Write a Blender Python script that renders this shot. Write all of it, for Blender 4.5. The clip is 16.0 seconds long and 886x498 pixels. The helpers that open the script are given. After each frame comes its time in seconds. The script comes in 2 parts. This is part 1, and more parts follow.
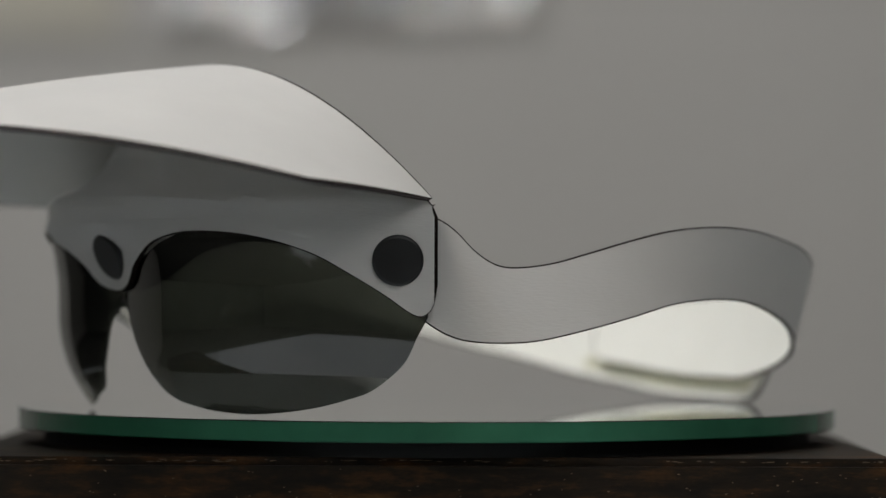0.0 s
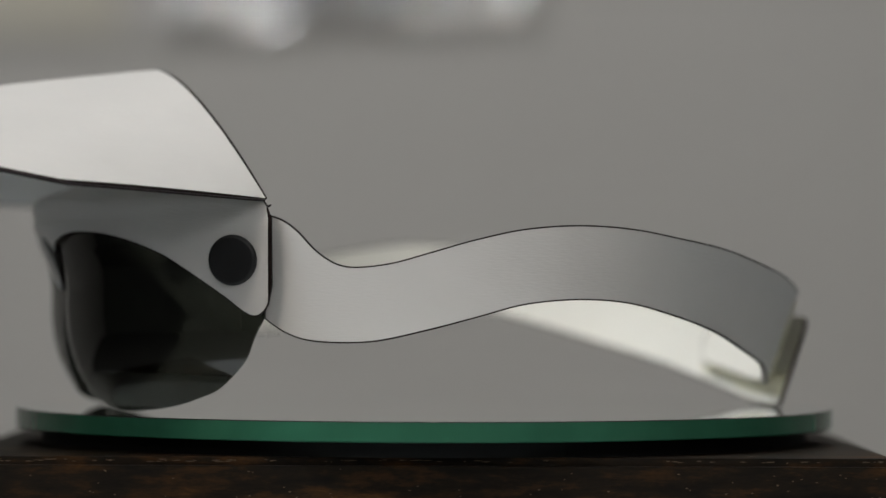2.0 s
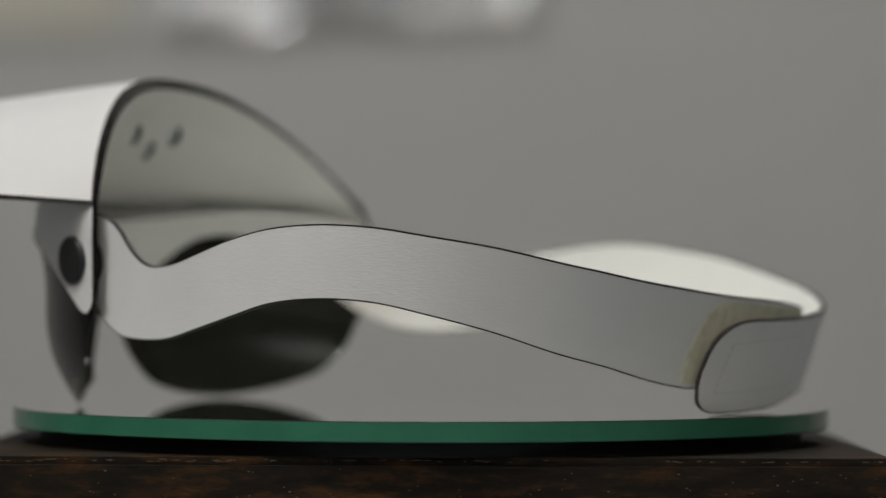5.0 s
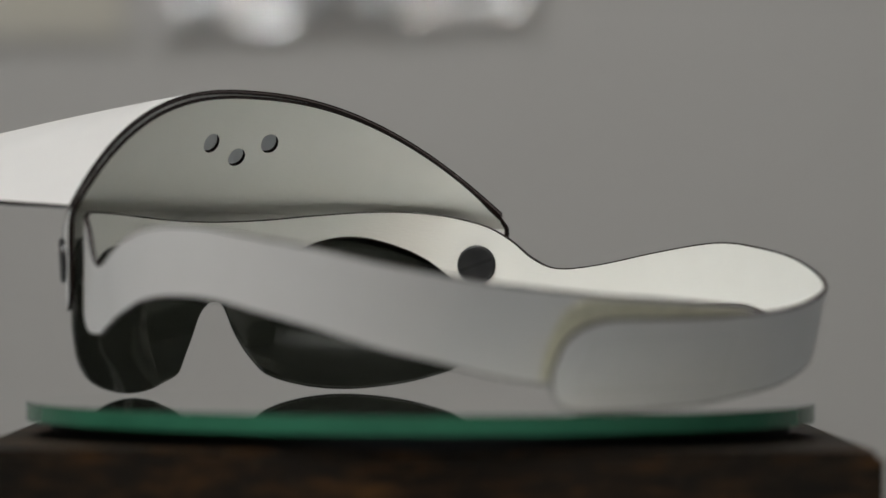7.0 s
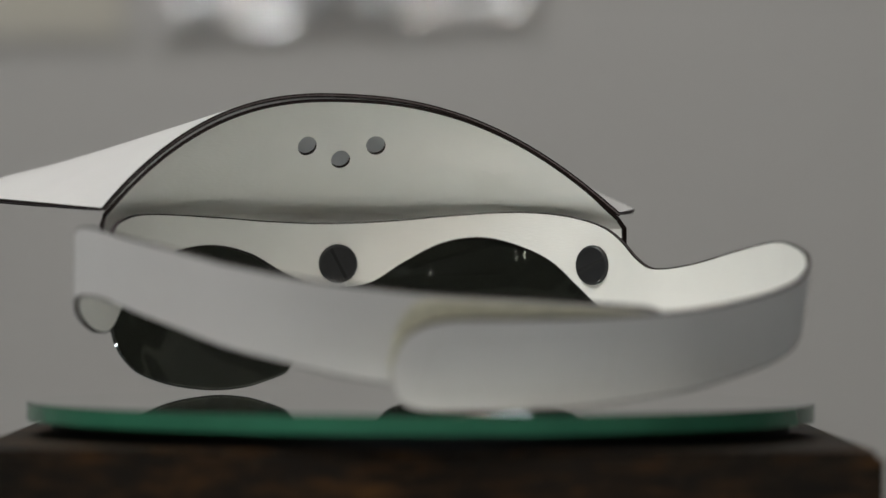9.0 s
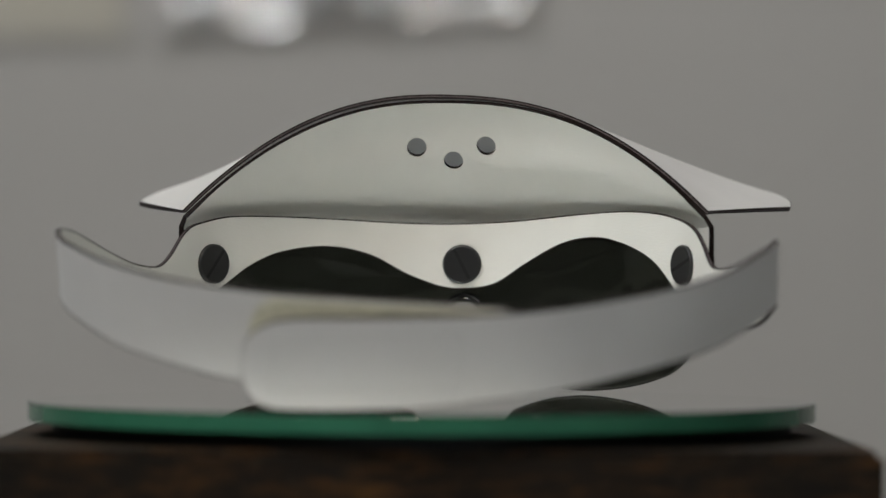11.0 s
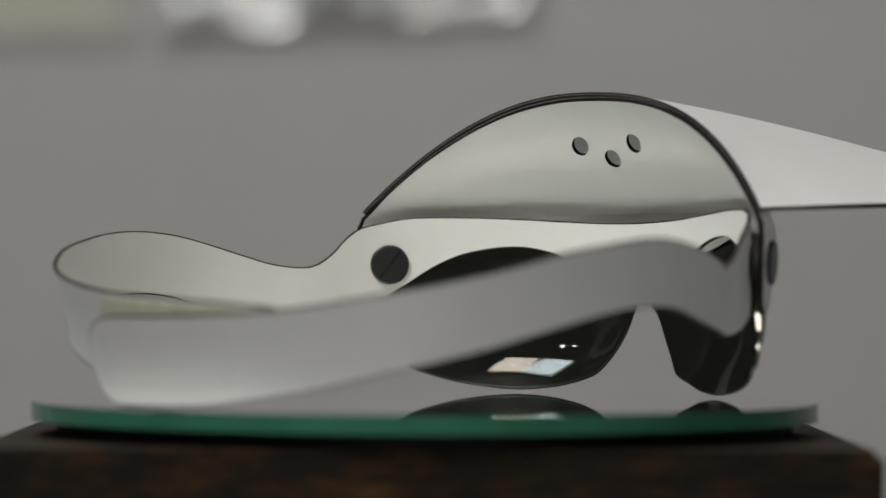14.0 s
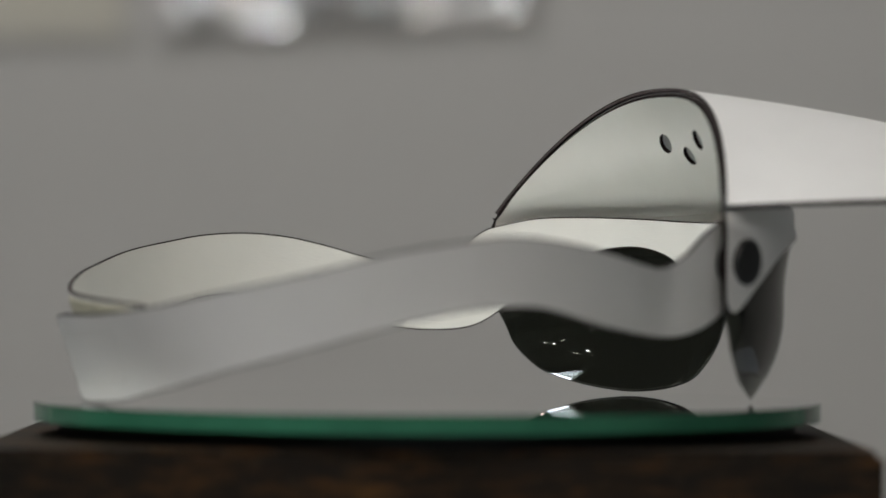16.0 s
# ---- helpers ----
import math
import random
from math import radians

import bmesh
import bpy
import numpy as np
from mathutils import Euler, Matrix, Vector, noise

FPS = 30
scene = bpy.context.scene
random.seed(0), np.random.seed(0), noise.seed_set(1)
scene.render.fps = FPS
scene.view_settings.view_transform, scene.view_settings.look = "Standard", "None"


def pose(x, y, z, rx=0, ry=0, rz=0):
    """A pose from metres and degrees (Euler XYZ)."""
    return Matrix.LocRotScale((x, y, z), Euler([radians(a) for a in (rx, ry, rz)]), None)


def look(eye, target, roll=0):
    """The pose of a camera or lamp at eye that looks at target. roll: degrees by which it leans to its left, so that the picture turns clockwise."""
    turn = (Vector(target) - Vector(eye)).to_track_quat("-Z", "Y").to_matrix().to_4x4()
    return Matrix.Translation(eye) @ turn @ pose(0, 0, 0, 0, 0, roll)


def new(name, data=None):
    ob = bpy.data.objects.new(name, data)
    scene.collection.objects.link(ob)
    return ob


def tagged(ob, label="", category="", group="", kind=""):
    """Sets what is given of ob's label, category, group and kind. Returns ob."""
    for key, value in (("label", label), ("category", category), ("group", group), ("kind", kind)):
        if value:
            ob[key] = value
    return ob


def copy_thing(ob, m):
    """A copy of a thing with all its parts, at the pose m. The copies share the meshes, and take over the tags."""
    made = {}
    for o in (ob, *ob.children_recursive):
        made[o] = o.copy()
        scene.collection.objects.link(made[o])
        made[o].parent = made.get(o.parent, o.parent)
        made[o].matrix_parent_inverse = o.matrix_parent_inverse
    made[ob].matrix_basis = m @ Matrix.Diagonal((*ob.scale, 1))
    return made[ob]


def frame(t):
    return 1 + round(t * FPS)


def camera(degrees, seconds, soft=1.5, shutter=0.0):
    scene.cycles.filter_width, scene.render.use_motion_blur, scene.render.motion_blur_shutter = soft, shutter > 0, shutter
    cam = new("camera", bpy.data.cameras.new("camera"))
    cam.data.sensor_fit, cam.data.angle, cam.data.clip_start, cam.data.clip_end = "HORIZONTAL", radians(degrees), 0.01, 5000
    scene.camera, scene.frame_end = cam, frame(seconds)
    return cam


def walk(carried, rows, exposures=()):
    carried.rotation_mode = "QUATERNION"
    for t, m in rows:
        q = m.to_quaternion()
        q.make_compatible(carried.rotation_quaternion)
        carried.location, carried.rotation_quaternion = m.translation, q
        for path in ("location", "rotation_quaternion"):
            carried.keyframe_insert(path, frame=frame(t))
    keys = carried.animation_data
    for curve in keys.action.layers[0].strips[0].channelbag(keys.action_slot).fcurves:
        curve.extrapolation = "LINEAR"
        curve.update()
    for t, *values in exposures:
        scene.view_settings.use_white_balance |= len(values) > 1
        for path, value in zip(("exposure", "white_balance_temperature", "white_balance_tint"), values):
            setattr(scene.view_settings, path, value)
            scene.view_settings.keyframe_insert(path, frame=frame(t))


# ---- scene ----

# ---------------------------------------------------------------- camera
DIST = 1.1274
cam = camera(13.29, 16.0)


def view(dist, yaw, pitch):
    eye = (0.0, -dist, 0.0386)
    return look(eye, (math.tan(radians(yaw)), eye[1] + 1.0, eye[2] + math.tan(radians(pitch))), 0.19)


NEAR_VIEW = view(DIST, 0.2468, 0.4065)
FAR_VIEW = view(DIST / 0.968, 0.2389, 0.3934)
walk(cam, [(0.0, NEAR_VIEW), (6.5, NEAR_VIEW), (6.6, NEAR_VIEW), (6.9, FAR_VIEW), (7.0, FAR_VIEW), (16.0, FAR_VIEW)])
# the lens is focused on the near rim first, then pulled to the far side of the visor
focus = tagged(new("focus_point"), kind="structure")
walk(focus, [(0.0, pose(0, -0.108, 0.04)), (6.5, pose(0, -0.108, 0.04)), (6.6, pose(0, -0.108, 0.04)), (6.9, pose(0, 0.075, 0.04)), (7.0, pose(0, 0.075, 0.04)), (16.0, pose(0, 0.075, 0.04))])
cam.data.dof.use_dof = True
cam.data.dof.focus_object = focus
cam.data.dof.aperture_fstop = 6.4

# ---------------------------------------------------------------- world and lights
world = bpy.data.worlds.new("room_light")
scene.world = world
world.use_nodes = True
world.node_tree.nodes["Background"].inputs["Color"].default_value = (0.85, 0.9, 1.0, 1)
world.node_tree.nodes["Background"].inputs["Strength"].default_value = 0.1


def area(name, eye, target, sx, sy, watts, color):
    data = bpy.data.lights.new(name, "AREA")
    data.shape, data.size, data.size_y, data.energy, data.color = "RECTANGLE", sx, sy, watts, color
    ob = new(name, data)
    ob.matrix_world = look(eye, target)
    return ob


# a two-tone panel lamp up near the ceiling
area("panel_light", (-0.70, -0.86, 1.60), (0, 0, 0.05), 0.38, 0.38, 12.5, (1.0, 0.88, 0.77))
area("panel_light", (-0.96, -0.55, 1.60), (0, 0, 0.05), 0.38, 0.38, 13.0, (0.82, 0.93, 1.0))
# unseen fill added for soft front light; it washes the ceiling behind the camera
area("ceiling_fill", (1.1, -3.0, 0.75), (1.1, -3.3, 1.75), 2.2, 1.6, 66, (1.0, 0.995, 0.985))
# unseen fill added over the far wall to brighten it
area("wall_fill", (0.1, 0.75, 1.70), (0.1, 1.35, 0.4), 1.8, 0.6, 10.5, (1.0, 0.995, 0.98))

# ---------------------------------------------------------------- materials


def base(name, rough, metal=0.0):
    m = bpy.data.materials.new(name)
    m.use_nodes = True
    nt = m.node_tree
    b = nt.nodes["Principled BSDF"]
    b.inputs["Roughness"].default_value = rough
    b.inputs["Metallic"].default_value = metal
    co = nt.nodes.new("ShaderNodeTexCoord")
    return m, nt, b, co


def noise_node(nt, co, scale, detail=5, rough=0.55, stretch=(1, 1, 1)):
    mp = nt.nodes.new("ShaderNodeMapping")
    mp.inputs["Scale"].default_value = stretch
    nt.links.new(co.outputs["Object"], mp.inputs["Vector"])
    n = nt.nodes.new("ShaderNodeTexNoise")
    n.inputs["Scale"].default_value = scale
    n.inputs["Detail"].default_value = detail
    n.inputs["Roughness"].default_value = rough
    nt.links.new(mp.outputs[0], n.inputs["Vector"])
    return n


def ramp_node(nt, fac, stops):
    r = nt.nodes.new("ShaderNodeValToRGB")
    while len(r.color_ramp.elements) < len(stops):
        r.color_ramp.elements.new(0.5)
    for e, (p, c) in zip(r.color_ramp.elements, stops):
        e.position, e.color = p, (*c, 1)
    nt.links.new(fac, r.inputs[0])
    return r


def bump_node(nt, b, height, strength, dist):
    bp = nt.nodes.new("ShaderNodeBump")
    bp.inputs["Strength"].default_value = strength
    bp.inputs["Distance"].default_value = dist
    nt.links.new(height, bp.inputs["Height"])
    nt.links.new(bp.outputs["Normal"], b.inputs["Normal"])


def plain(name, color, rough, var=0.15, scale=80.0, metal=0.0, bump=0.0, bump_scale=900.0):
    m, nt, b, co = base(name, rough, metal)
    n = noise_node(nt, co, scale)
    r = ramp_node(nt, n.outputs["Fac"], [(0.3, tuple(c * (1 - var) for c in color)), (0.7, tuple(min(1.0, c * (1 + var)) for c in color))])
    nt.links.new(r.outputs[0], b.inputs["Base Color"])
    if bump:
        g = noise_node(nt, co, bump_scale, 3)
        bump_node(nt, b, g.outputs["Fac"], bump, 0.0003)
    return m


def leather(name, color, rough):
    m, nt, b, co = base(name, rough)
    n = noise_node(nt, co, 28.0, 6)
    r = ramp_node(nt, n.outputs["Fac"], [(0.3, tuple(c * 0.96 for c in color)), (0.7, tuple(c * 1.03 for c in color))])
    nt.links.new(r.outputs[0], b.inputs["Base Color"])
    v = nt.nodes.new("ShaderNodeTexVoronoi")
    v.inputs["Scale"].default_value = 1300.0
    mp = nt.nodes.new("ShaderNodeMapping")
    mp.inputs["Scale"].default_value = (0.32, 0.32, 1.6)
    w = noise_node(nt, co, 260.0, 3)
    nt.links.new(co.outputs["Object"], mp.inputs["Vector"])
    nt.links.new(mp.outputs[0], v.inputs["Vector"])
    add = nt.nodes.new("ShaderNodeMath")
    add.operation = "ADD"
    nt.links.new(v.outputs["Distance"], add.inputs[0])
    nt.links.new(w.outputs["Fac"], add.inputs[1])
    bump_node(nt, b, add.outputs[0], 0.2, 0.0002)
    return m


LEATHER = leather("white_leather", (0.655, 0.64, 0.625), 0.45)
LINING = leather("leather_lining", (0.80, 0.785, 0.74), 0.42)
EDGE = plain("dark_leather_edge", (0.010, 0.006, 0.005), 0.55, 0.35, 400)
CORE = plain("leather_core", (0.11, 0.09, 0.092), 0.7, 0.25, 500)
BLACK = plain("black_metal", (0.014, 0.014, 0.015), 0.34, 0.2, bump=0.05)
for m, spec in ((EDGE, 0.08), (CORE, 0.15)):
    m.node_tree.nodes["Principled BSDF"].inputs["Specular IOR Level"].default_value = spec
RUBBER = plain("black_rubber", (0.004, 0.004, 0.004), 0.8, 0.2)
GREEN = plain("green_glass_edge", (0.034, 0.148, 0.088), 0.2, 0.12, 40)
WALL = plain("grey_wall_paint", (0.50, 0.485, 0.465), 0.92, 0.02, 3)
CEILING = plain("white_ceiling_paint", (0.75, 0.75, 0.73), 0.95, 0.02, 3)
FLOOR = plain("dark_floor", (0.06, 0.06, 0.055), 0.6, 0.2, 6)
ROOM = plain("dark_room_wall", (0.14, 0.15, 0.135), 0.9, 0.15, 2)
TABLE = plain("grey_tabletop", (0.29, 0.315, 0.34), 0.45, 0.06, 12)
VELCRO = plain("yellowed_fastener", (0.60, 0.58, 0.455), 0.75, 0.12, 300, bump=0.5, bump_scale=1500)
THREAD = plain("grey_thread", (0.46, 0.45, 0.42), 0.8, 0.3, 600)
BOARD = plain("cream_board", (0.56, 0.53, 0.455), 0.8, 0.04, 10)
FRAME = plain("grey_frame", (0.47, 0.455, 0.43), 0.6, 0.05, 10)


def glass_top():
    """Silvered glass: a mirror with a faint green cast and light smears."""
    m, nt, b, co = base("mirror_glass_top", 0.012, 1.0)
    b.inputs["Base Color"].default_value = (0.84, 0.88, 0.85, 1)
    n = noise_node(nt, co, 40.0, 4)
    r = ramp_node(nt, n.outputs["Fac"], [(0.35, (0.006, 0.006, 0.006)), (0.8, (0.03, 0.03, 0.03))])
    nt.links.new(r.outputs[0], b.inputs["Roughness"])
    return m


def smoked(name, gloss):
    m = bpy.data.materials.new(name)
    m.use_nodes = True
    nt = m.node_tree
    nt.nodes.remove(nt.nodes["Principled BSDF"])
    out = nt.nodes["Material Output"]
    tr = nt.nodes.new("ShaderNodeBsdfTransparent")
    tr.inputs["Color"].default_value = (0.205, 0.215, 0.195, 1)
    gl = nt.nodes.new("ShaderNodeBsdfGlossy")
    gl.inputs["Roughness"].default_value = 0.008
    lw = nt.nodes.new("ShaderNodeLayerWeight")
    pw = nt.nodes.new("ShaderNodeMath")
    pw.operation, pw.inputs[1].default_value = "POWER", 5.0
    ma = nt.nodes.new("ShaderNodeMath")
    ma.operation, ma.inputs[1].default_value, ma.inputs[2].default_value = "MULTIPLY_ADD", 0.5, gloss
    mix = nt.nodes.new("ShaderNodeMixShader")
    nt.links.new(lw.outputs["Facing"], pw.inputs[0])
    nt.links.new(pw.outputs[0], ma.inputs[0])
    nt.links.new(ma.outputs[0], mix.inputs[0])
    nt.links.new(tr.outputs[0], mix.inputs[1])
    nt.links.new(gl.outputs[0], mix.inputs[2])
    nt.links.new(mix.outputs[0], out.inputs["Surface"])
    return m


def wood():
    m, nt, b, co = base("dark_stained_wood", 0.62)
    b.inputs["Specular IOR Level"].default_value = 0.16
    n = noise_node(nt, co, 26.0, 8, 0.65, (1.0, 1.0, 3.2))
    f = noise_node(nt, co, 180.0, 6, 0.7, (0.5, 0.5, 2.0))
    mul = nt.nodes.new("ShaderNodeMath")
    mul.operation = "MULTIPLY"
    nt.links.new(n.outputs["Fac"], mul.inputs[0])
    nt.links.new(f.outputs["Fac"], mul.inputs[1])
    r = ramp_node(nt, mul.outputs[0], [(0.15, (0.004, 0.003, 0.002)), (0.25, (0.013, 0.008, 0.004)), (0.34, (0.044, 0.020, 0.006)), (0.46, (0.11, 0.05, 0.012))])
    nt.links.new(r.outputs[0], b.inputs["Base Color"])
    bump_node(nt, b, f.outputs["Fac"], 0.4, 0.0006)
    return m


def film():
    """Crumpled shiny film: slanting streaks of paler colour paint in highlights, above a milky hem."""
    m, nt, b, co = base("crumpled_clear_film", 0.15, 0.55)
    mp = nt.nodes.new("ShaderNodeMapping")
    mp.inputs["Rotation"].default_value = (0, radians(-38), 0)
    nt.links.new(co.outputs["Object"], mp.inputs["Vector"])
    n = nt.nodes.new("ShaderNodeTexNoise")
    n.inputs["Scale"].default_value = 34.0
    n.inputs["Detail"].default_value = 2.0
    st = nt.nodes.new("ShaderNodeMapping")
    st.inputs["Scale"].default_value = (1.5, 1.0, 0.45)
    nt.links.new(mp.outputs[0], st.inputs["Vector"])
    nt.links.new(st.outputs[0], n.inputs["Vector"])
    # highlights along the folds, put into the base colour as paler streaks
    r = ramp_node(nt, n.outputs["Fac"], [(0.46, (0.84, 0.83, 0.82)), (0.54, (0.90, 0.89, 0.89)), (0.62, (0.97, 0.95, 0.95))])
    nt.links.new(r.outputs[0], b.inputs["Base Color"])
    return m


GLASS, WOOD, FILM = glass_top(), wood(), film()
LENS, LENS_BACK = smoked("smoked_lens_front", 0.16), smoked("smoked_lens_back", 0.017)
WORN = plain("worn_wood_edge", (0.11, 0.07, 0.036), 0.6, 0.6, 60)

# ---------------------------------------------------------------- helpers
K = 0.12
CX, CY = -0.033, -0.02


def lerp_table(table, v):
    """Smooth value of a table of (v, value) pairs."""
    xs = [a for a, b in table]
    ys = [b for a, b in table]
    if v <= xs[0]:
        return ys[0]
    if v >= xs[-1]:
        return ys[-1]
    i = max(j for j in range(len(xs) - 1) if xs[j] <= v)

    def slope(j):
        if j == 0:
            return (ys[1] - ys[0]) / (xs[1] - xs[0])
        if j == len(xs) - 1:
            return (ys[-1] - ys[-2]) / (xs[-1] - xs[-2])
        return (ys[j + 1] - ys[j - 1]) / (xs[j + 1] - xs[j - 1])
    hh = xs[i + 1] - xs[i]
    u = (v - xs[i]) / hh
    return ((2 * u**3 - 3 * u**2 + 1) * ys[i] + (u**3 - 2 * u**2 + u) * hh * slope(i)
            + (-2 * u**3 + 3 * u**2) * ys[i + 1] + (u**3 - u**2) * hh * slope(i + 1))



def part(name, bm, mats, parent, label="", smooth_normals=True):
    me = bpy.data.meshes.new(name)
    if smooth_normals:
        bmesh.ops.recalc_face_normals(bm, faces=bm.faces[:])
    bm.to_mesh(me)
    bm.free()
    for m in (mats if isinstance(mats, (list, tuple)) else [mats]):
        me.materials.append(m)
    ob = new(name, me)
    ob.parent = parent
    if label:
        ob["label"] = label
    return ob


def sharp(bm):
    bmesh.ops.split_edges(bm, edges=[e for e in bm.edges if len(e.link_faces) == 2 and e.calc_face_angle(0) > 0.6])


def sheet(grid, thick, sides=(True, True, True, True), split=True, rim=(1, 2, 1)):
    """A sheet of that thickness from a grid of points [i][j], thickened inward. Materials: 0 outside, 1 dark cut edge, 2 core, 3 inside.
    sides: which of the edges j=0, j=end, i=0, i=end are cut edges."""
    bm = bmesh.new()
    ni, nj = len(grid), len(grid[0])
    P = np.array(grid, float)
    N = np.cross(np.gradient(P, axis=1), np.gradient(P, axis=0))
    N /= np.linalg.norm(N, axis=2, keepdims=True) + 1e-12
    layers = []
    for k in (0.0, 0.33, 0.67, 1.0):
        Q = P - N * thick * k
        layers.append(Q)

    def skin(Q):
        return [[bm.verts.new(Q[i, j]) for j in range(nj)] for i in range(ni)]
    a, b = skin(layers[0]), skin(layers[3])
    for i in range(ni - 1):
        for j in range(nj - 1):
            strip = (j == 0 and sides[0]) or (j == nj - 2 and sides[1]) or (i == 0 and sides[2]) or (i == ni - 2 and sides[3])
            for g, mi in ((a, 0), (b, 3)):
                f = bm.faces.new((g[i][j], g[i + 1][j], g[i + 1][j + 1], g[i][j + 1]))
                f.smooth = True
                f.material_index = 1 if strip else mi
    loops = [[(i, 0) for i in range(ni)], [(i, nj - 1) for i in range(ni)], [(0, j) for j in range(nj)], [(ni - 1, j) for j in range(nj)]]
    for loop in loops:
        rows = [[a[i][j] for i, j in loop]]
        for Q in layers[1:3]:
            rows.append([bm.verts.new(Q[i, j]) for i, j in loop])
        rows.append([b[i][j] for i, j in loop])
        for k in range(3):
            for q in range(len(loop) - 1):
                f = bm.faces.new((rows[k][q], rows[k][q + 1], rows[k + 1][q + 1], rows[k + 1][q]))
                f.material_index = rim[k]
    bmesh.ops.remove_doubles(bm, verts=[v for v in bm.verts if v.is_boundary], dist=1e-7)
    bmesh.ops.recalc_face_normals(bm, faces=bm.faces[:])
    if split:
        sharp(bm)
    return bm


def spread(m, width, strip=0.00032):
    """Steps from 0 to 1 with a narrow strip at each end."""
    e = min(0.2, strip / max(width, 1e-6))
    return [0.0] + [e + (1 - 2 * e) * j / m for j in range(m + 1)] + [1.0]


def steps(p0, p1, n, strip):
    """Even steps from p0 to p1 with a narrow one at each end."""
    d = math.copysign(strip, p1 - p0)
    return [p0] + [p0 + d + (p1 - p0 - 2 * d) * i / n for i in range(n + 1)] + [p1]


def around(phi, r, z):
    a = radians(phi)
    return ((CX + r * math.sin(a)) * K, (CY + r * math.cos(a)) * K, z * K)


# ---------------------------------------------------------------- structure
def slab_mesh(lo, hi, bevel=0.0, segments=3):
    bm = bmesh.new()
    bmesh.ops.create_cube(bm, size=1)
    for v in bm.verts:
        v.co = Vector([lo[k] + (v.co[k] + 0.5) * (hi[k] - lo[k]) for k in range(3)])
    if bevel:
        bmesh.ops.bevel(bm, geom=bm.edges[:], offset=bevel, segments=segments, affect="EDGES")
    return bm


def slab(name, lo, hi, mat, bevel=0.0):
    return part(name, slab_mesh(lo, hi, bevel), mat, None)


X0, X1, Y0, Y1, Z0, Z1 = -5.4, 3.6, -5.9, 1.6, -0.9, 1.75
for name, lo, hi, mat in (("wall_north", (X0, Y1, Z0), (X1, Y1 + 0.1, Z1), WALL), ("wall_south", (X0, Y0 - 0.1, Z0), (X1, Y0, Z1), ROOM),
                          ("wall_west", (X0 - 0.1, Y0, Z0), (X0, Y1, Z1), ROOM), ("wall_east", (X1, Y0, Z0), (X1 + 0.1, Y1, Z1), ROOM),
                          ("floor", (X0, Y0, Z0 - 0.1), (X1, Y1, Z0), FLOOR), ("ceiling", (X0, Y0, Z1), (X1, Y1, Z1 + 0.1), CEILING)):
    tagged(slab(name, lo, hi, mat), kind="structure")

# ---------------------------------------------------------------- table and block
table = tagged(new("work_table"), "plain grey work table under the wooden block", "table")
part("tabletop", slab_mesh((-0.36, -0.8, -0.16), (0.8, 0.5, -0.13), 0.003), TABLE, table)
for lx in (-0.33, 0.73):
    for ly in (-0.77, 0.43):
        part("leg", slab_mesh((lx, ly, Z0), (lx + 0.04, ly + 0.04, -0.16), 0.002), FRAME, table)

block = tagged(new("wooden_block"), "dark stained wooden block with worn edges under the turntable", "wood block")
WOOD_TOP = -0.0099
bm = slab_mesh((-0.129, -0.1135, -0.13), (0.1268, 0.125, WOOD_TOP), 0.0022, 4)
part("body", bm, WOOD, block)
# worn slivers along the front edge
bm = bmesh.new()
rnd = random.Random(4)
for k in range(120):
    chip = k > 70
    w = rnd.uniform(0.0002, 0.0005) if chip else rnd.choice((0.0004, 0.0006, 0.0009, 0.0014))
    x = rnd.uniform(-0.124, 0.122) if k else -0.121
    y = -0.1135 + (0.00005 if chip else 0.0007)
    z = WOOD_TOP - (rnd.uniform(0.003, 0.011) if chip else 0.0006 + rnd.uniform(0.0, 0.0006))
    for v in bmesh.ops.create_icosphere(bm, subdivisions=1, radius=1.0)["verts"]:
        v.co = Vector((x + v.co.x * w, y + v.co.y * 0.0002, z + v.co.z * (0.00018 if chip else 0.0001)))
tagged(part("worn_edge", bm, WORN, block, "pale worn slivers along the edge"), kind="stuff")

# ---------------------------------------------------------------- turntable
disc = new("mirror_disc")
tagged(disc, "round mirror glass disc with a green edge on a black turntable", "turntable")


def cyl(r, z0, z1, n=200):
    bm = bmesh.new()
    bmesh.ops.create_cone(bm, cap_ends=True, segments=n, radius1=r, radius2=r, depth=z1 - z0, matrix=Matrix.Translation((0, 0, (z0 + z1) / 2)))
    return bm


def disc_mesh(r, z0, z1, bev, n=220):
    """A disc with ground edges; the faces that look up take the second material."""
    prof = [(0.0, z0), (r - bev, z0), (r, z0 + bev), (r, z1 - bev), (r - bev, z1), (0.0, z1)]
    bm = bmesh.new()
    rings = []
    for pr, pz in prof[1:5]:
        rings.append([bm.verts.new((pr * math.cos(2 * math.pi * k / n), pr * math.sin(2 * math.pi * k / n), pz)) for k in range(n)])
    for q in range(3):
        for k in range(n):
            f = bm.faces.new((rings[q][k], rings[q][(k + 1) % n], rings[q + 1][(k + 1) % n], rings[q + 1][k]))
            f.material_index = 2 if q == 2 else 0
    bm.faces.new(rings[0])
    f = bm.faces.new(rings[3])
    f.material_index = 1
    return bm


part("glass", disc_mesh(0.12, -0.0056, 0.0, 0.0003), [GREEN, GLASS, RUBBER], disc)
part("turntable_base", cyl(0.1125, -0.0099, -0.0057), RUBBER, disc, "black turntable base")

# ---------------------------------------------------------------- visor
visor = new("sun_visor")
tagged(visor, "white leather sun visor with smoked lenses and black screws", "visor")
SKIN = [LEATHER, EDGE, CORE, LINING]

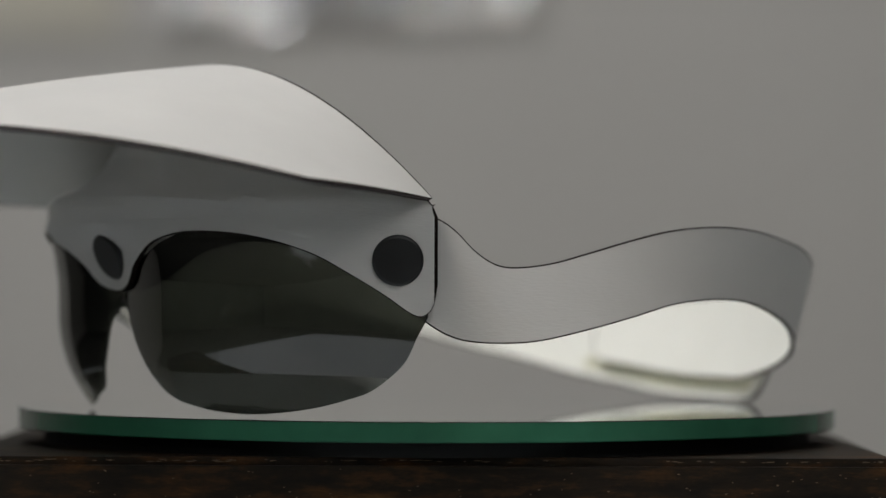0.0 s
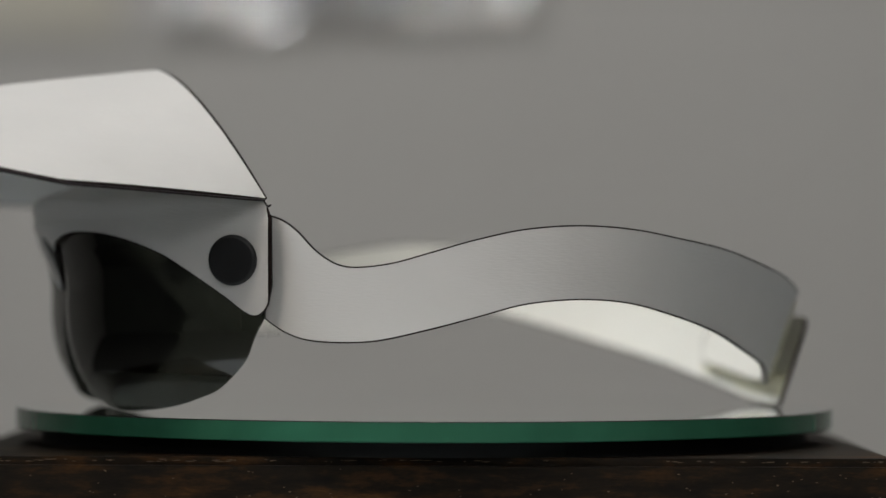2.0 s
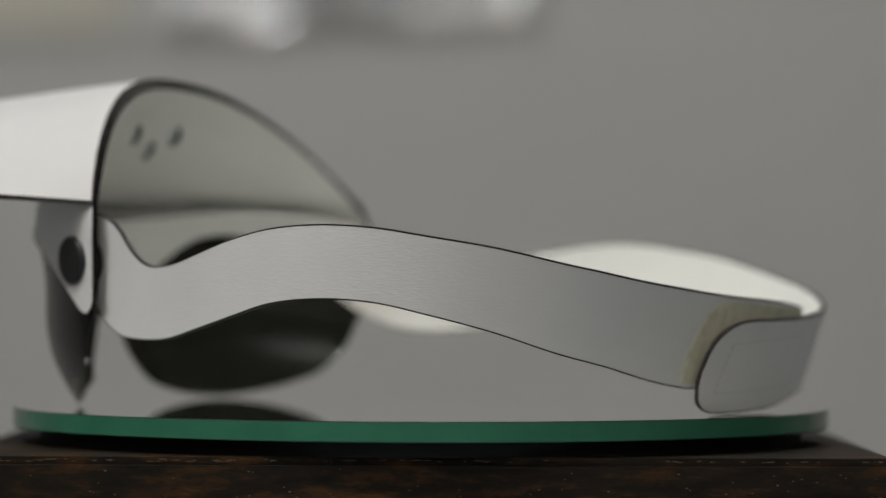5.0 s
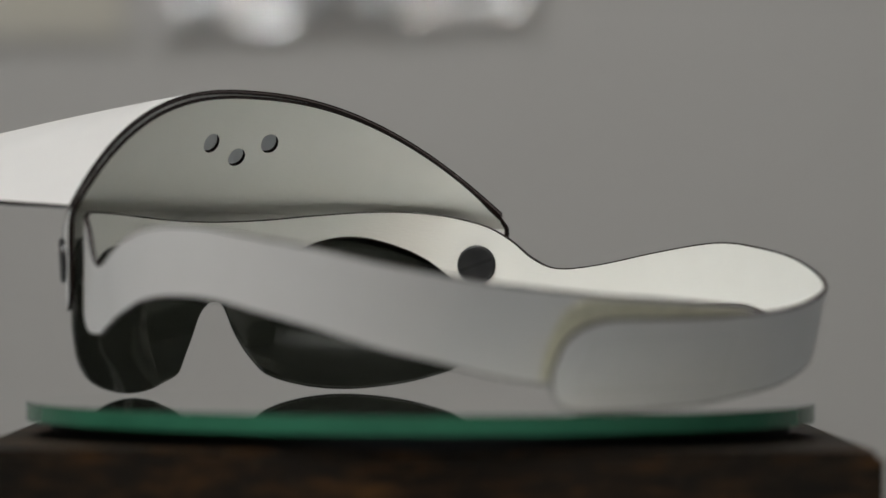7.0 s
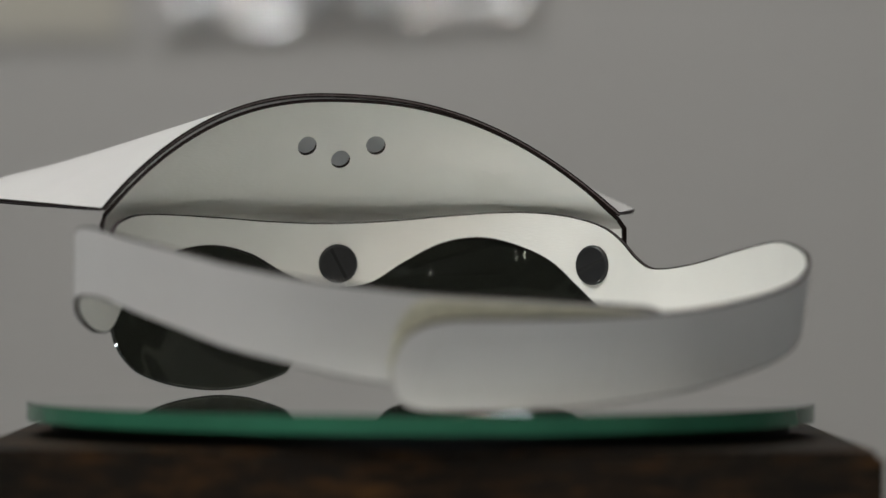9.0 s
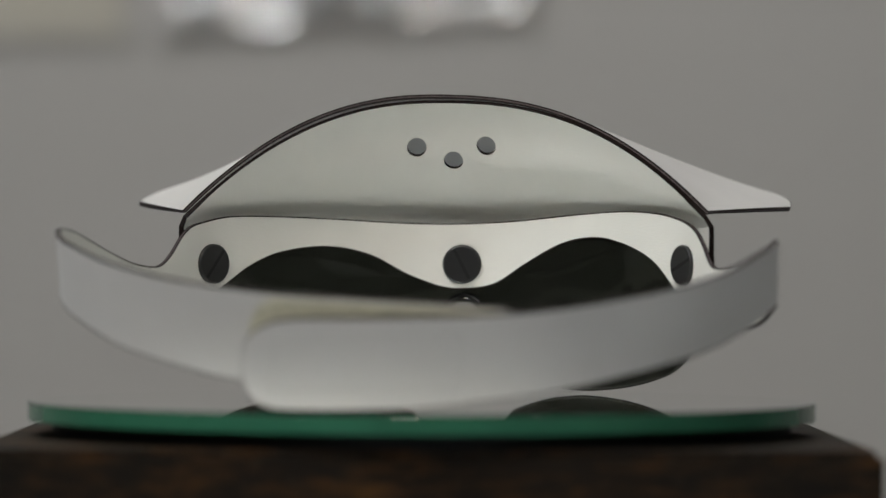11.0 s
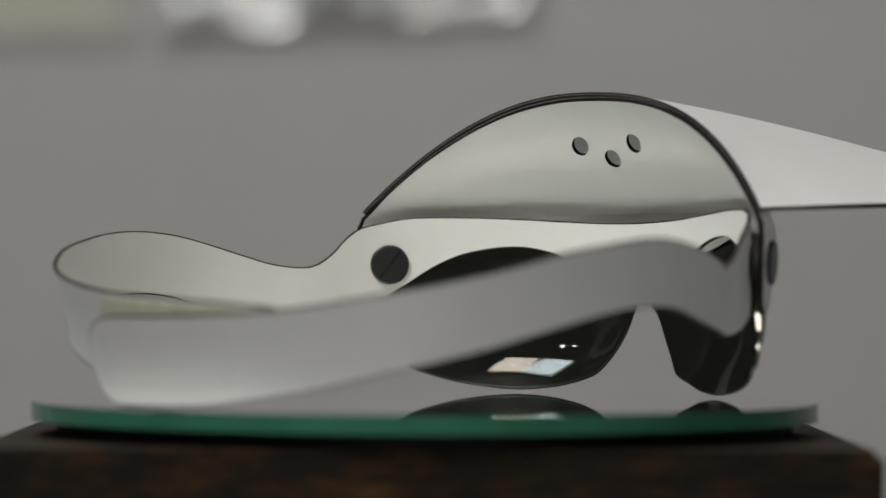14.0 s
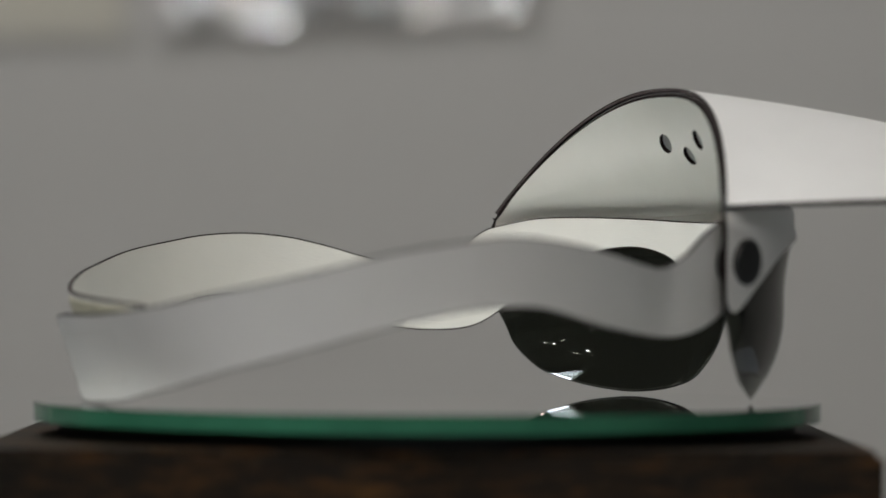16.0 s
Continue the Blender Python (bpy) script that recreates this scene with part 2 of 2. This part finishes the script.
R_TOP = [(-215, 0.945), (-207, 0.93), (-195, 0.905), (-180, 0.888), (-160, 0.885), (-140, 0.912), (-120, 0.92), (-100, 0.897), (-85, 0.868), (-75, 0.845), (-66, 0.832), (-58, 0.845),
         (-50, 0.862), (-25, 0.876), (0, 0.882), (25, 0.876), (50, 0.862), (58, 0.842), (65, 0.828), (75, 0.868), (88, 0.91), (105, 0.97), (130, 1.028), (150, 0.99), (165, 0.935), (180, 0.914), (198.4, 0.917)]
TOP = [(-207.5, 0.17), (-207, 0.205), (-205.4, 0.23), (-202.5, 0.245), (-199, 0.25), (-185, 0.263), (-169, 0.276), (-156, 0.296), (-148, 0.313), (-139, 0.339), (-135, 0.351), (-125, 0.386), (-116, 0.41), (-108, 0.43),
       (-100, 0.437), (-92, 0.428), (-85, 0.405), (-78, 0.375), (-72, 0.351), (-66, 0.342), (-63, 0.351), (-60, 0.38), (-57, 0.425), (-54.5, 0.45), (-51, 0.464), (-45, 0.48), (-36, 0.483), (-23, 0.477), (-12, 0.468), (-2, 0.465),
       (9, 0.472), (20, 0.487), (31, 0.497), (40, 0.492), (47, 0.474), (52, 0.45), (56, 0.417), (60, 0.373), (65, 0.343), (72, 0.35), (84, 0.386), (94, 0.409), (99, 0.411), (104, 0.402), (114, 0.375), (126, 0.324), (139, 0.278),
       (153, 0.241), (166, 0.226), (179, 0.221), (188, 0.22), (191.5, 0.214), (194.5, 0.197), (196.8, 0.165), (198, 0.12), (198.4, 0.085)]
BOT = [(-207.5, 0.13), (-206, 0.10), (-202, 0.088), (-185, 0.062), (-168, 0.06), (-162, 0.064), (-153, 0.084), (-144, 0.115), (-135, 0.147), (-125, 0.195), (-116, 0.232), (-108, 0.26), (-100, 0.268), (-92, 0.257),
       (-85, 0.228), (-78, 0.2), (-70, 0.174), (-64, 0.169), (-59, 0.174), (-56, 0.187), (-53, 0.213), (-50, 0.25), (-45, 0.30), (-40, 0.347), (-34, 0.382), (-25, 0.398), (-17, 0.376), (-10, 0.322), (-4, 0.289), (0, 0.283),
       (6, 0.297), (12, 0.353), (19, 0.407), (26, 0.424), (33, 0.404), (40, 0.358), (46, 0.285), (50, 0.238), (54, 0.205), (58, 0.183), (63, 0.171), (71, 0.176), (82, 0.2), (93, 0.242), (99, 0.246), (104, 0.241), (113, 0.208),
       (128, 0.137), (140, 0.088), (149, 0.054), (158, 0.032), (168, 0.012), (180, 0.004), (192, 0.003), (195.5, 0.012), (197.5, 0.035), (198.4, 0.075)]


def band_r(phi, z):
    back = max(0.0, min(1.0, (abs(phi) - 95) / 60.0))
    return lerp_table(R_TOP, phi) + back * 0.33 * (z - lerp_table(TOP, max(-199, min(188, phi))))


def strap_grid(phis, m, top, bot, off, strip=0.00032):
    out = []
    for phi in phis:
        zt, zb = lerp_table(top, phi), lerp_table(bot, phi)
        out.append([around(phi, band_r(phi, zb + (zt - zb) * v) + off, zb + (zt - zb) * v) for v in spread(m, (zt - zb) * K, strip)])
    return out


band = part("head_band", sheet(strap_grid(steps(-207.5, 198.4, 500, 0.2), 8, TOP, BOT, 0.0, 0.00042), 0.0013), SKIN, visor)

# fastener strips on the overlapping ends
F_TOP = [(-205, 0.21), (-202, 0.232), (-199, 0.238), (-185, 0.25), (-169, 0.262), (-167, 0.262), (-165.5, 0.254), (-164, 0.236), (-162.5, 0.195), (-161.2, 0.125)]
F_BOT = [(-205, 0.12), (-199, 0.095), (-185, 0.08), (-162, 0.075), (-155, 0.092)]
part("fastener_strip", sheet(strap_grid(steps(-204, -161.2, 50, 0.2), 4, F_TOP, F_BOT, 0.006), 0.0006), [VELCRO, VELCRO, VELCRO, VELCRO], band,
     "yellowed hook and loop strip")
G_TOP = [(150, 0.105), (170, 0.085), (195, 0.08)]
G_BOT = [(150, 0.075), (170, 0.032), (195, 0.03)]
part("fastener_strip", sheet(strap_grid(steps(150, 194, 50, 0.2), 4, G_TOP, G_BOT, -0.0112), 0.0006), [VELCRO, VELCRO, VELCRO, VELCRO], band,
     "yellowed hook and loop strip")


def stitches():
    """A rectangle of short stitches on the outer end of the band."""
    bm = bmesh.new()
    path = [(192, 0.165), (164, 0.185), (164, 0.06), (194, 0.05), (192, 0.165)]
    for (p0, z0), (p1, z1) in zip(path, path[1:]):
        n = 18 if abs(p1 - p0) > 5 else 7
        for k in range(n):
            a0, a1 = (k + 0.15) / n, (k + 0.7) / n
            ends = [Vector(around(p0 + (p1 - p0) * a, band_r(p0 + (p1 - p0) * a, z0 + (z1 - z0) * a) + 0.0006, z0 + (z1 - z0) * a)) for a in (a0, a1)]
            d = ends[1] - ends[0]
            bmesh.ops.create_cone(bm, cap_ends=True, segments=6, radius1=0.00011, radius2=0.00011, depth=d.length,
                                  matrix=Matrix.Translation((ends[0] + ends[1]) / 2) @ d.to_track_quat("Z", "Y").to_matrix().to_4x4())
    return bm


tagged(part("stitching", stitches(), THREAD, band, "short grey stitches in a rectangle"), kind="stuff")


def arch(s):
    """The rear edge of the brim, s from -1 to 1."""
    S = math.sin(s * math.pi / 2)
    return -0.037 + 0.712 * S, 0.508 + 0.182 * (1 - abs(S) ** 1.95), 0.48 + 0.32 * (1 - abs(S) ** 2.35) - 0.005 * math.sin(math.pi * S)


# front panel: scalloped over the lenses, bulging at the brow, leaning back to the arch
P_BOT = [(-54.4, 0.30), (-54, 0.262), (-53.2, 0.239), (-52, 0.229), (-50.4, 0.238), (-47.6, 0.27), (-42, 0.326), (-37, 0.37), (-30, 0.405), (-23, 0.419), (-17, 0.415), (-12, 0.389), (-7, 0.344), (-4, 0.30), (0, 0.283),
         (4, 0.30), (7, 0.344), (12, 0.389), (17, 0.415), (23, 0.419), (30, 0.405), (37, 0.37), (42, 0.326), (47.6, 0.27), (50.4, 0.238), (52, 0.229), (53.2, 0.239), (54, 0.262), (54.4, 0.30)]
BROW = [(-0.05, 0.822), (0.0, 0.8625), (0.05, 0.9), (0.1, 0.929), (0.15, 0.946), (0.2, 0.955), (0.3, 0.958), (0.36, 0.968), (0.42, 0.979), (0.47, 0.965), (0.55, 0.94)]


def front_r(phi, z):
    w = max(0.0, math.cos(radians(phi) * 1.63)) ** 0.75
    nose = 0.055 * max(0.0, 1 - abs(phi) / 13) * max(0.0, min(1.0, (0.44 - z) / 0.06))
    hip = 0.958 if z < 0.3 else lerp_table(BROW, z)
    return 0.873 + w * (hip - 0.873) + w ** 0.4 * (lerp_table(BROW, z) - hip) - nose


COVE = [(0, 0), (0.06, -0.022), (0.12, -0.039), (0.155, -0.033), (0.2, 0.006), (0.265, 0.032), (0.36, 0.04), (0.5, 0.041), (0.75, 0.021), (1, 0)]


def panel_grid(phis, m):
    out = []
    for phi in phis:
        s = phi / 54.4
        zb = lerp_table(P_BOT, phi)
        zm = 0.455
        low = [around(phi, front_r(phi, zb + (zm - zb) * v) + 0.014, zb + (zm - zb) * v) for v in spread(m, (zm - zb) * K)[:-1]]
        a = Vector(low[-1])
        b = Vector(arch(s)) * K
        c = max(0.0, math.cos(s * math.pi / 2))
        up = []
        for v in spread(m, (b - a).length)[2:]:
            p = a.lerp(b, v)
            p.y -= lerp_table(COVE, v * max(0.1, (b.z - a.z) / K / 0.345)) * min(1.0, (1 - v) * 2.5) * K * c ** 0.5
            up.append(tuple(p))
        out.append(low + up)
    return out


panel = part("front_panel", sheet(panel_grid(steps(-54.4, 54.4, 220, 0.5), 14), 0.0014, split=False, rim=(1, 1, 1)), SKIN, visor)


def punch(ob, cuts, mat):
    """Round holes through a part: (centre, direction, radius)."""
    bm = bmesh.new()
    for c, d, r in cuts:
        bmesh.ops.create_cone(bm, cap_ends=True, segments=40, radius1=r, radius2=r, depth=0.012, matrix=Matrix.Translation(c) @ Vector(d).to_track_quat("Z", "Y").to_matrix().to_4x4())
    cutter = part("cutter", bm, mat, None)
    mod = ob.modifiers.new("holes", "BOOLEAN")
    mod.object, mod.operation, mod.solver, mod.material_mode = cutter, "DIFFERENCE", "EXACT", "TRANSFER"
    bpy.context.view_layer.update()
    me = bpy.data.meshes.new_from_object(ob.evaluated_get(bpy.context.evaluated_depsgraph_get()))
    ob.modifiers.remove(mod)
    bm = bmesh.new()
    bm.from_mesh(me)
    sharp(bm)
    bm.to_mesh(me)
    bm.free()
    ob.data = me
    bpy.data.objects.remove(cutter)


punch(panel, [(Vector((x, y, z)) * K, (0, 0.83, 0.55), 0.0032) for x, y, z in ((-0.145, 0.748, 0.676), (-0.046, 0.771, 0.641), (0.048, 0.748, 0.68))], EDGE)

# lens: one smoked sheet with two lobes and a nose notch
L_TOP = [(-53, 0.25), (-45, 0.33), (-24, 0.44), (0, 0.33), (24, 0.44), (45, 0.33), (53, 0.25)]
L_HALF = [(0, 0.246), (1.6, 0.24), (2.9, 0.212), (4.4, 0.16), (6.2, 0.112), (8.9, 0.058), (10.4, 0.044), (14, 0.026), (18, 0.013), (24, 0.006), (30, 0.011), (36, 0.024), (41, 0.043), (44.5, 0.062), (47.8, 0.098),
          (50, 0.135), (51.5, 0.185), (53, 0.228)]
L_BOT = [(-p, z) for p, z in L_HALF[:0:-1]] + L_HALF


def lens_grid(phis, m):
    out = []
    for phi in phis:
        zt, zb = lerp_table(L_TOP, phi), lerp_table(L_BOT, phi)
        out.append([around(phi, front_r(phi, zb + (zt - zb) * v), zb + (zt - zb) * v) for v in spread(m, (zt - zb) * K)])
    return out


part("lens", sheet(lens_grid(steps(-53, 53, 300, 0.1), 22), 0.001), [LENS, LENS, RUBBER, LENS_BACK], visor, "smoked plastic lens with a nose notch")


def brim_grid(n, m):
    out = []
    sl = steps(-1.0, 1.0, n, 0.012)
    for s in sl:
        x0, y0, z0 = arch(s)
        a = s * math.pi / 2
        v = max(0.0, math.cos(a)) ** (2 / 2.25)
        x1 = -0.037 + (0.905 if s > 0 else 0.945) * math.copysign(abs(math.sin(a)) ** (2 / 2.25), s)
        y1, z1 = 0.98 + 0.72 * v, 0.504 + 0.125 * v - 0.007 * math.sin(a)
        row = []
        for u in spread(m, 0.07, 0.0006):
            side = 0.018 * math.sin(math.pi * u) * abs(math.sin(a)) ** 6
            row.append(((x0 + (x1 - x0) * u + math.copysign(side, s)) * K, (y0 + (y1 - y0) * u) * K,
                        (z0 + (z1 - z0) * u + 0.02 * math.sin(math.pi * u) * max(0.0, math.cos(a)) ** 0.6 - 0.011 * math.sin(2 * a) * (0.35 + 0.65 * u)) * K + 0.0018))
        out.append(row[::-1])
    return out


part("brim", sheet(brim_grid(160, 24), 0.0013, rim=(1, 2, 1)), SKIN, visor, "white leather brim with dark cut edges")


def screw(phi, z, slot, z_cap=0.356, lift_cap=0.0006):
    """A screw through the layers: a smooth cap outside, a slotted head inside, each square to its own surface."""
    z_head = z
    for surf, lift, sign, nm in ((lambda p, q: front_r(p, q) + 0.014, lift_cap, 1, "screw_cap"), (lambda p, q: band_r(p, q) - 0.0108, 0.0008, -1, "screw_head")):
        z = z_cap if sign > 0 else z_head
        du = Vector(around(phi + 2, surf(phi + 2, z), z)) - Vector(around(phi - 2, surf(phi - 2, z), z))
        dv = Vector(around(phi, surf(phi, z + 0.02), z + 0.02)) - Vector(around(phi, surf(phi, z - 0.02), z - 0.02))
        d = dv.cross(du).normalized()
        if d.dot(Vector((math.sin(radians(phi)), math.cos(radians(phi)), 0))) < 0:
            d = -d
        c = Vector(around(phi, surf(phi, z), z)) + d * sign * lift
        m = Matrix.Translation(c) @ (d * sign).to_track_quat("Z", "Y").to_matrix().to_4x4()
        bm = bmesh.new()
        n, R = 56, 0.0069 if sign > 0 else 0.0065
        prof = [(R, -0.003), (R, 0.0001), (R - 0.0004, 0.0006), (R - 0.0009, 0.0007)]
        rings = [[bm.verts.new(m @ Vector((pr * math.cos(2 * math.pi * k / n), pr * math.sin(2 * math.pi * k / n), pz))) for k in range(n)] for pr, pz in prof]
        for q in range(3):
            for k in range(n):
                bm.faces.new((rings[q][k], rings[q][(k + 1) % n], rings[q + 1][(k + 1) % n], rings[q + 1][k])).smooth = True
        bm.faces.new(rings[0])
        bm.faces.new(rings[3])
        ob = part(nm, bm, BLACK, visor, "black metal screw")
        if sign < 0:
            bm = bmesh.new()
            bmesh.ops.create_cube(bm, size=1, matrix=m @ Matrix.Rotation(radians(slot), 4, "Z") @ Matrix.Translation((0, 0, 0.00066)) @ Matrix.Diagonal((0.0112, 0.0011, 0.0002, 1)))
            part("slot", bm, RUBBER, ob)




def nose_ring():
    """A round glossy lip over the top of the nose notch."""
    bm = bmesh.new()
    n, m, big, small = 40, 10, 0.0058, 0.0013
    rings = []
    for i in range(n + 1):
        a = radians(25 + 130 * i / n)
        ring = []
        for k in range(m):
            b = 2 * math.pi * k / m
            rr = big + small * math.cos(b)
            z = 0.246 - 0.03 + rr * math.sin(a) / K
            r = front_r(0, z) - 0.004
            ring.append(bm.verts.new((CX * K + rr * math.cos(a), (CY + r) * K - 0.0009 * math.sin(b), z * K)))
        rings.append(ring)
    for i in range(n):
        for k in range(m):
            bm.faces.new((rings[i][k], rings[i][(k + 1) % m], rings[i + 1][(k + 1) % m], rings[i + 1][k])).smooth = True
    bm.faces.new(rings[0])
    bm.faces.new(rings[-1])
    return bm


GLOSS = plain("glossy_black_plastic", (0.006, 0.006, 0.007), 0.08, 0.2, 200)
part("nose_ring", nose_ring(), GLOSS, visor, "glossy black lip over the nose notch")
screw(-48.8, 0.350, 52)
screw(49.0, 0.350, 20)
screw(0, 0.352, -62, 0.370, 0.002)

# ---------------------------------------------------------------- ceiling downlights
GLOW = bpy.data.materials.new("downlight_glow")
GLOW.use_nodes = True
GLOW.node_tree.nodes["Principled BSDF"].inputs["Emission Color"].default_value = (1.0, 0.97, 0.92, 1)
GLOW.node_tree.nodes["Principled BSDF"].inputs["Emission Strength"].default_value = 150.0
first = None
for lx, ly in ((-2.33, -3.13), (-2.75, -3.3), (-2.25, -3.55), (-4.2, -3.92), (-4.5, -3.7), (-2.25, -1.55), (-1.01, -5.2), (-2.0, -1.66), (1.0, -3.8)):
    if first is None:
        first = tagged(new("downlight"), "small round white ceiling downlight, switched on", "downlight", "ceiling downlights")
        part("ring", cyl(0.065, -0.012, 0.0, 40), FRAME, first)
        part("bulb", cyl(0.045, -0.016, -0.012, 32), GLOW, first)
        first.matrix_basis = pose(lx, ly, Z1)
    else:
        copy_thing(first, pose(lx, ly, Z1))

# ---------------------------------------------------------------- things on the far wall
board = tagged(new("notice_board"), "cream board in a grey frame hung on the wall", "board")
BX0, BX1, BZ0, BZ1 = -0.62, -0.222, 0.212, 0.55
part("panel", slab_mesh((BX0, Y1 - 0.003, BZ0), (BX1, Y1, BZ1), 0.001), BOARD, board)
for lo, hi in (((BX0 - 0.006, Y1 - 0.005, BZ0 - 0.006), (BX1 + 0.006, Y1, BZ0)), ((BX0 - 0.006, Y1 - 0.005, BZ1), (BX1 + 0.006, Y1, BZ1 + 0.006)),
               ((BX0 - 0.006, Y1 - 0.005, BZ0), (BX0, Y1, BZ1)), ((BX1, Y1 - 0.005, BZ0), (BX1 + 0.006, Y1, BZ1))):
    part("frame", slab_mesh(lo, hi, 0.001), FRAME, board)


HANG = [(0, 0.009), (0.008, 0.0062), (0.018, 0.0035), (0.03, 0.002), (0.16, 0.0)]


def crumple():
    bm = bmesh.new()
    n, m = 150, 90
    g = []
    for i in range(n + 1):
        row = []
        for j in range(m + 1):
            x = -0.195 + 0.275 * i / n
            h = 0.16 * j / m
            z = 0.213 + 0.014 * i / n + h
            p = Vector(((x - 0.9 * z) * 52, (z + x) * 13, 5.4))
            y = Y1 - 0.0022 - lerp_table(HANG, h) - 0.009 * (0.6 + noise.noise(p)) * min(1.0, h / 0.02) - 0.0011 * noise.noise(p * 2.3)
            row.append(bm.verts.new((x, y, z + 0.003 * noise.noise(p * 0.7))))
        g.append(row)
    for i in range(n):
        for j in range(m):
            bm.faces.new((g[i][j], g[i + 1][j], g[i + 1][j + 1], g[i][j + 1]))
    bmesh.ops.solidify(bm, geom=bm.faces[:], thickness=0.0005)
    return bm


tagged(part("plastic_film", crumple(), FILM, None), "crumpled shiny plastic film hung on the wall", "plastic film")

# ---------------------------------------------------------------- turning
TURN = [(0, 124.95), (0.5, 118.82), (1, 112.78), (1.5, 106.82), (2, 100.77), (2.5, 94.91), (3, 88.88), (3.5, 82.84), (4, 77.02), (6.5, 44.65), (7, 38.8), (7.5, 32.76),
        (8, 26.7), (10.5, -2.98), (11, -8.8), (11.5, -14.95), (12, -20.93), (12.5, -26.69), (13, -32.71), (13.5, -38.42), (14, -44.29), (14.5, -50.0), (15, -56.3), (15.5, -62.37), (16, -67.85)]


def motions():
    walk(visor, [(t, pose(0, 0, 0, 0, 0, a)) for t, a in TURN])
    walk(disc, [(t, pose(0, 0, 0, 0, 0, a) @ pose(-0.0016, 0.0009, 0)) for t, a in TURN])


motions()
